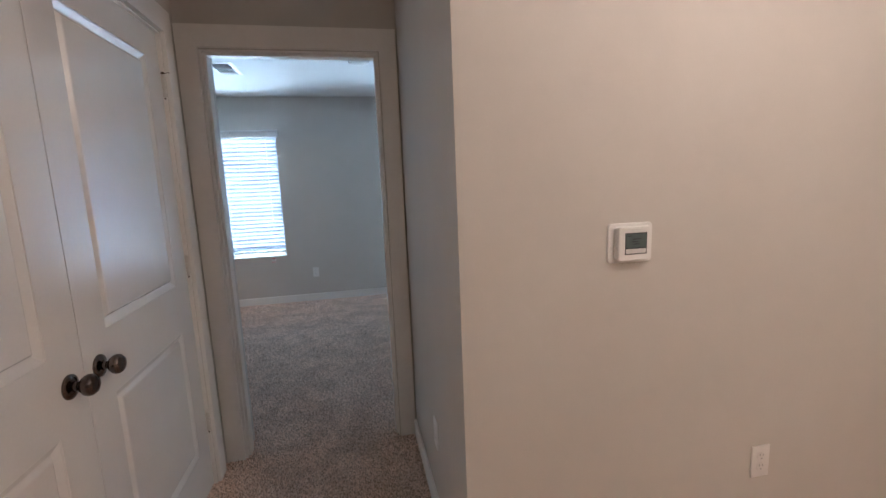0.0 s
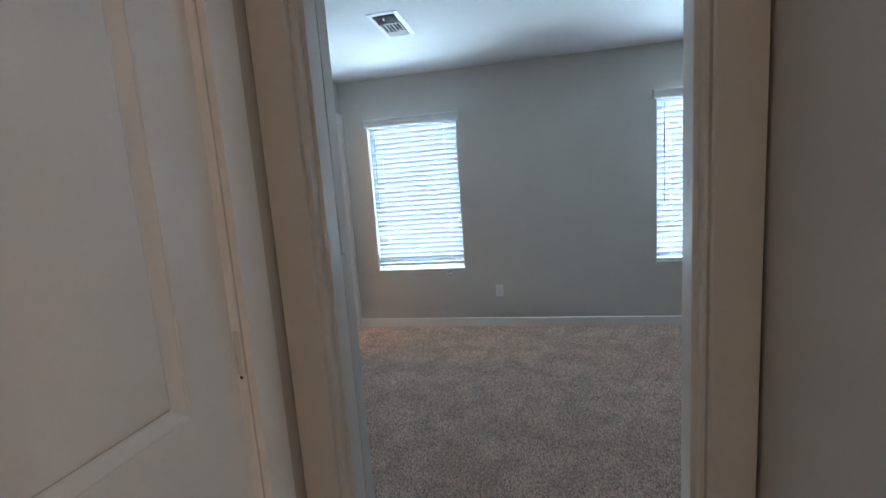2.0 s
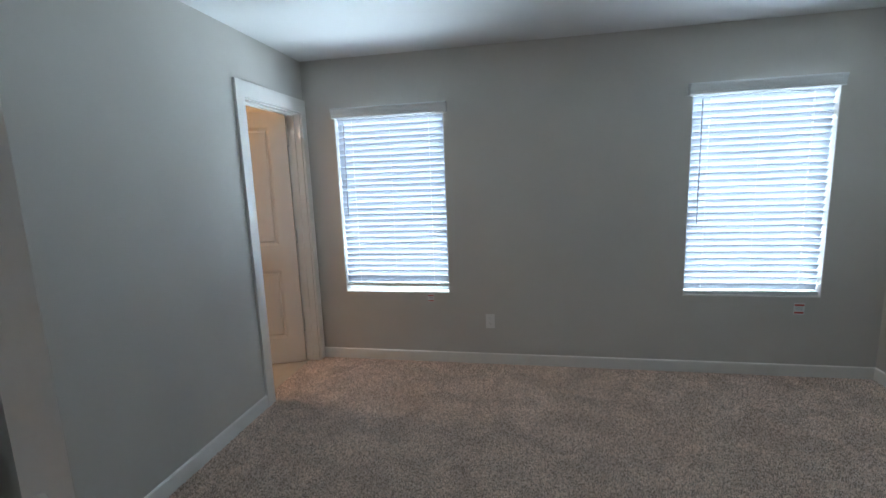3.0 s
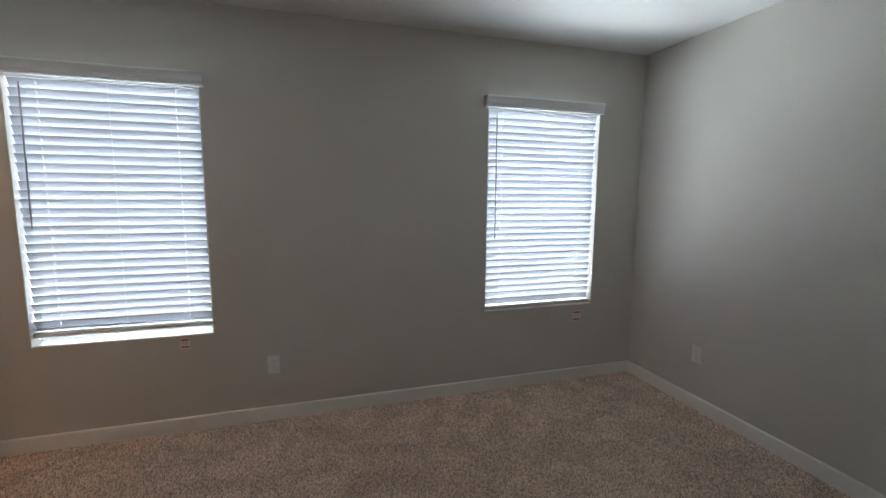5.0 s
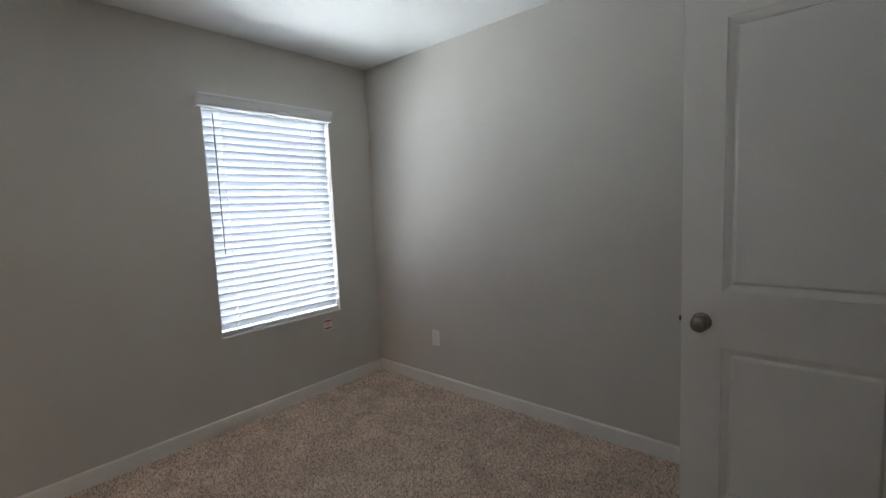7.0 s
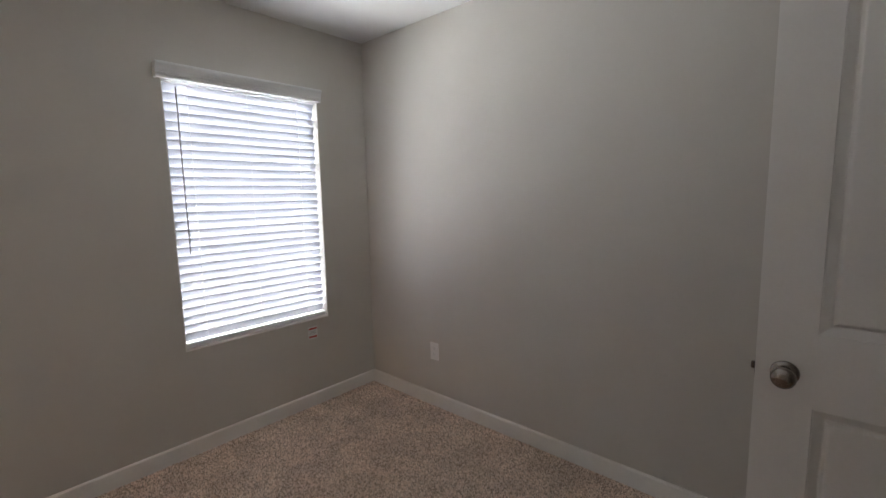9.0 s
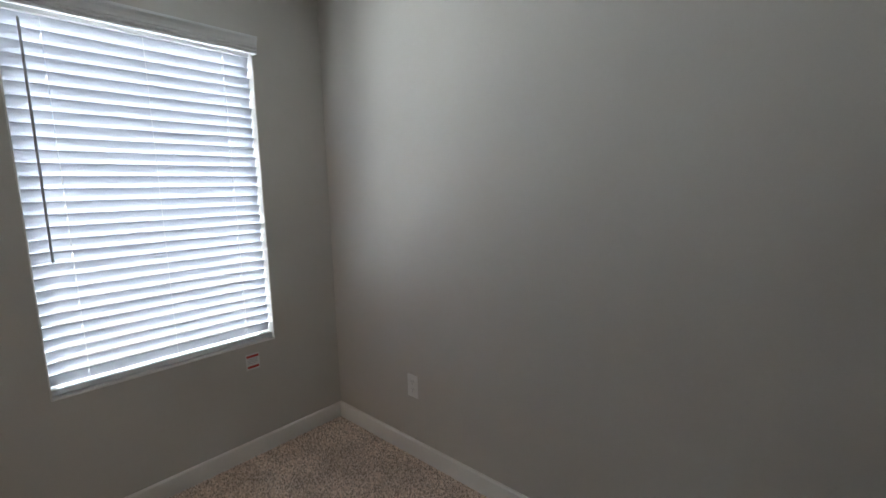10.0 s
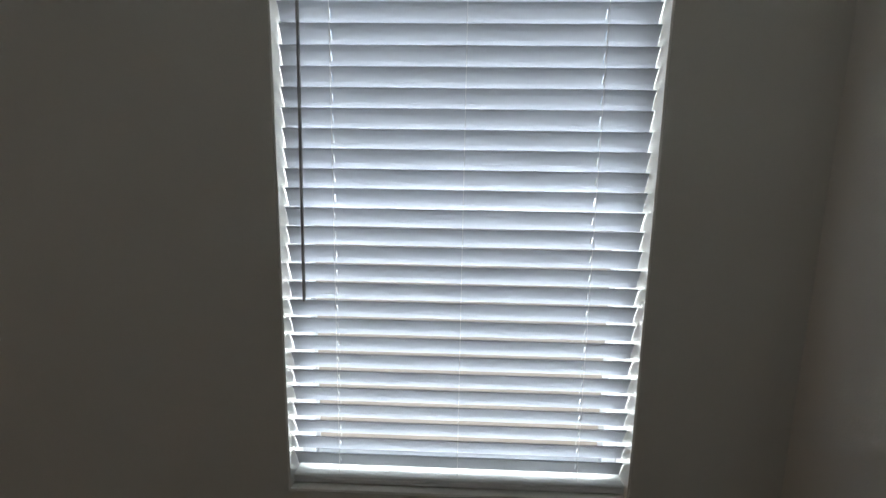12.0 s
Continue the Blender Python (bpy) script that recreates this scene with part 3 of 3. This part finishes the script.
# thermostat
t = thing("thermostat", "white wall thermostat with a grey display on a backing plate", "thermostat", pose(1.028, THERMO, 1.192) @ Matrix.Scale(0.935, 4))
part("backing_plate", plate(-0.075, 0.076, -0.007, 0, -0.062, 0.061, 0.013), PLASTIC, t)
part("rear_case", plate(-0.055, 0.053, -0.020, -0.0065, -0.050, 0.049, 0.008, 0.001), PLASTIC, t)
front = part("front_cover", plate(-0.054, 0.055, -0.029, -0.0195, -0.053, 0.052, 0.010, 0.004), PLASTIC, t)
part("display_bezel", boxed(-0.032, 0.042, -0.0294, -0.0285, -0.033, 0.033, bevel=0.0003, segments=1), INK, t, "dark display surround")
part("display", boxed(-0.029, 0.039, -0.0298, -0.0285, -0.013, 0.030, bevel=0.0004, segments=1), SCREEN, t, "grey-green liquid crystal display")
part("button_strip", boxed(-0.029, 0.039, -0.0301, -0.0285, -0.030, -0.016, bevel=0.0006, segments=1), GREYPL, t)
part("grip_line", boxed(-0.012, 0.026, -0.0294, -0.0285, 0.041, 0.0425), GREYPL, t)
for i, (a, b, z) in enumerate(((-0.025, -0.012, 0.024), (-0.006, 0.020, 0.014), (-0.008, 0.012, 0.006), (-0.004, 0.016, -0.001))):
    part("display_line", boxed(a, b, -0.0302, -0.0297, z - 0.0015, z + 0.0015), INK, t)

# ceiling fittings
v = thing("ceiling_vent", "white stamped steel air register in the ceiling", "ceiling vent")
VX, VY = (-0.822, -0.626), (4.26, 4.67)
bm = bmesh.new()
outer = [(VX[0], VY[0]), (VX[1], VY[0]), (VX[1], VY[1]), (VX[0], VY[1])]
levels = [(0.0, 0.0), (0.001, 0.004), (0.028, 0.008), (0.030, 0.004), (0.030, -0.02)]
last = None
for off, drop in levels:
    ring = [bm.verts.new((x + (off if i in (0, 3) else -off), y + (off if i in (0, 1) else -off), TOP - drop)) for i, (x, y) in enumerate(outer)]
    if last:
        for i in range(4):
            bm.faces.new((last[i], last[(i + 1) % 4], ring[(i + 1) % 4], ring[i]))
    last = ring
part("frame", bm, VENT, v)
# flat black sheet on the ceiling stands in for the shade inside the register
part("duct_shade", boxed(VX[0] + 0.02, VX[1] - 0.02, VY[0] + 0.02, VY[1] - 0.02, TOP - 0.0015, TOP - 0.0005), DUCT_SHADE, v, "black sheet for the shade behind the fins")
X0, X1, Y0, Y1 = VX[0] + 0.031, VX[1] - 0.031, VY[0] + 0.031, VY[1] - 0.031
# three banks: cross louvres thrown towards the door, long fins, cross louvres thrown towards the window
for i in range(5):
    f = part("fin", boxed(X0, X1, -0.0105, 0.0105, -0.0007, 0.0007), VENT, v)
    f.matrix_basis = pose(0, Y0 + 0.014 + i * 0.0235, TOP - 0.0105, 40, 0, 0)
for i in range(6):
    f = part("fin", boxed(-0.0026, 0.0026, Y0 + 0.124, Y0 + 0.255, -0.006, 0.006), VENT, v)
    f.matrix_basis = pose(X0 + 0.008 + i * (X1 - X0 - 0.016) / 5, 0, TOP - 0.0115, 0, 12, 0)
for i in range(4):
    f = part("fin", boxed(X0, X1, -0.0135, 0.0135, -0.0007, 0.0007), VENT, v)
    f.matrix_basis = pose(0, Y0 + 0.270 + i * 0.0215, TOP - 0.0105, -24, 0, 0)
for y in (Y0 + 0.119, Y0 + 0.256):
    part("cross_bar", boxed(X0, X1, y, y + 0.004, TOP - 0.018, TOP - 0.004), VENT, v)
part("damper_lever", boxed(-0.728, -0.720, Y0 + 0.002, Y0 + 0.030, TOP - 0.026, TOP - 0.020, bevel=0.001), VENT, v)

c = thing("ceiling_light", "round white flush ceiling light, switched off", "ceiling light", pose(0.392, 4.165, TOP))
part("base_ring", lathe([(0.090, 0), (0.090, -0.012), (0.086, -0.016)], 40), VENT, c, smooth=False)
part("diffuser", lathe([(0.085, -0.0155), (0.080, -0.022), (0.062, -0.029), (0.035, -0.033), (0.004, -0.034)], 40), PLASTIC, c, smooth=True)

# rings over the two hall lamps, out of view and assumed
for at in ((1.30, 0.45), (2.55, -0.8)):
    h = thing("ceiling_light", "unseen round warm ceiling light assumed in the hall, switched on", "ceiling light", pose(*at, TOP), "hall ceiling lights")
    part("base_ring", lathe([(0.13, 0), (0.13, -0.015), (0.12, -0.02)], 40), VENT, h)


# carpet pile: tufts leaning in brushed patches
def make_pile(rects, step=0.0066):
    rng = np.random.default_rng(7)
    pts = []
    for x0, x1, y0, y1 in rects:
        gx, gy = np.meshgrid(np.arange(x0, x1, step), np.arange(y0, y1, step))
        p = np.stack([gx.ravel(), gy.ravel()], 1)
        p += rng.uniform(-0.45, 0.45, p.shape) * step
        p[:, 0], p[:, 1] = np.clip(p[:, 0], x0, x1), np.clip(p[:, 1], y0, y1)
        pts.append(p)
    p = np.concatenate(pts)
    n = len(p)

    def waves(seed, k):
        r = np.random.default_rng(seed)
        out = np.zeros(n)
        for i in range(9):
            f = k * r.uniform(0.5, 2.2)
            a = r.uniform(0, 6.28)
            out += np.sin(f * (p[:, 0] * np.cos(a) + p[:, 1] * np.sin(a)) + r.uniform(0, 6.28)) / 3
        return out

    lx = 0.0014 * waves(1, 11) + rng.normal(0, 0.0022, n)
    ly = 0.0014 * waves(2, 11) + rng.normal(0, 0.0022, n)
    h = 0.0080 + 0.0006 * waves(3, 14) + rng.normal(0, 0.0012, n)
    r = rng.uniform(0.0032, 0.0046, n)
    turn = rng.uniform(0, 6.28, n)
    v = np.zeros((n, 4, 3), np.float32)
    for k in range(3):
        a = turn + k * 2.0944
        v[:, k, 0], v[:, k, 1], v[:, k, 2] = p[:, 0] + r * np.cos(a), p[:, 1] + r * np.sin(a), -0.001
    v[:, 3, 0], v[:, 3, 1], v[:, 3, 2] = p[:, 0] + lx, p[:, 1] + ly, np.clip(h, 0.004, 0.013)
    base = (np.arange(n) * 4)[:, None]
    f = np.stack([np.concatenate([base, base + 1, base + 3], 1), np.concatenate([base + 1, base + 2, base + 3], 1), np.concatenate([base + 2, base, base + 3], 1)], 1).reshape(-1)
    me = bpy.data.meshes.new("carpet_pile")
    me.vertices.add(n * 4)
    me.vertices.foreach_set("co", v.reshape(-1))
    me.loops.add(len(f))
    me.loops.foreach_set("vertex_index", f.astype(np.int32))
    me.polygons.add(n * 3)
    me.polygons.foreach_set("loop_start", np.arange(0, n * 9, 3, dtype=np.int32))
    me.update(calc_edges=True)
    me.materials.append(PILE)
    ob = new("carpet_pile", me)
    ob.parent = floor
    return tagged(ob, "flecked beige cut pile", kind="stuff")


make_pile([(LEFT + 0.016, RIGHT - 0.016, NEAR, FAR - 0.016), (LEFT - 0.083, LEFT + 0.016, BATH[0] + 0.01, BATH[1] - 0.01), (ENTRY[0] + 0.008, ENTRY[1] - 0.008, NEAR_H - 0.02, NEAR),
           (HALL_L + 0.018, HALL_R - 0.016, 0.9, NEAR_H - 0.02)])
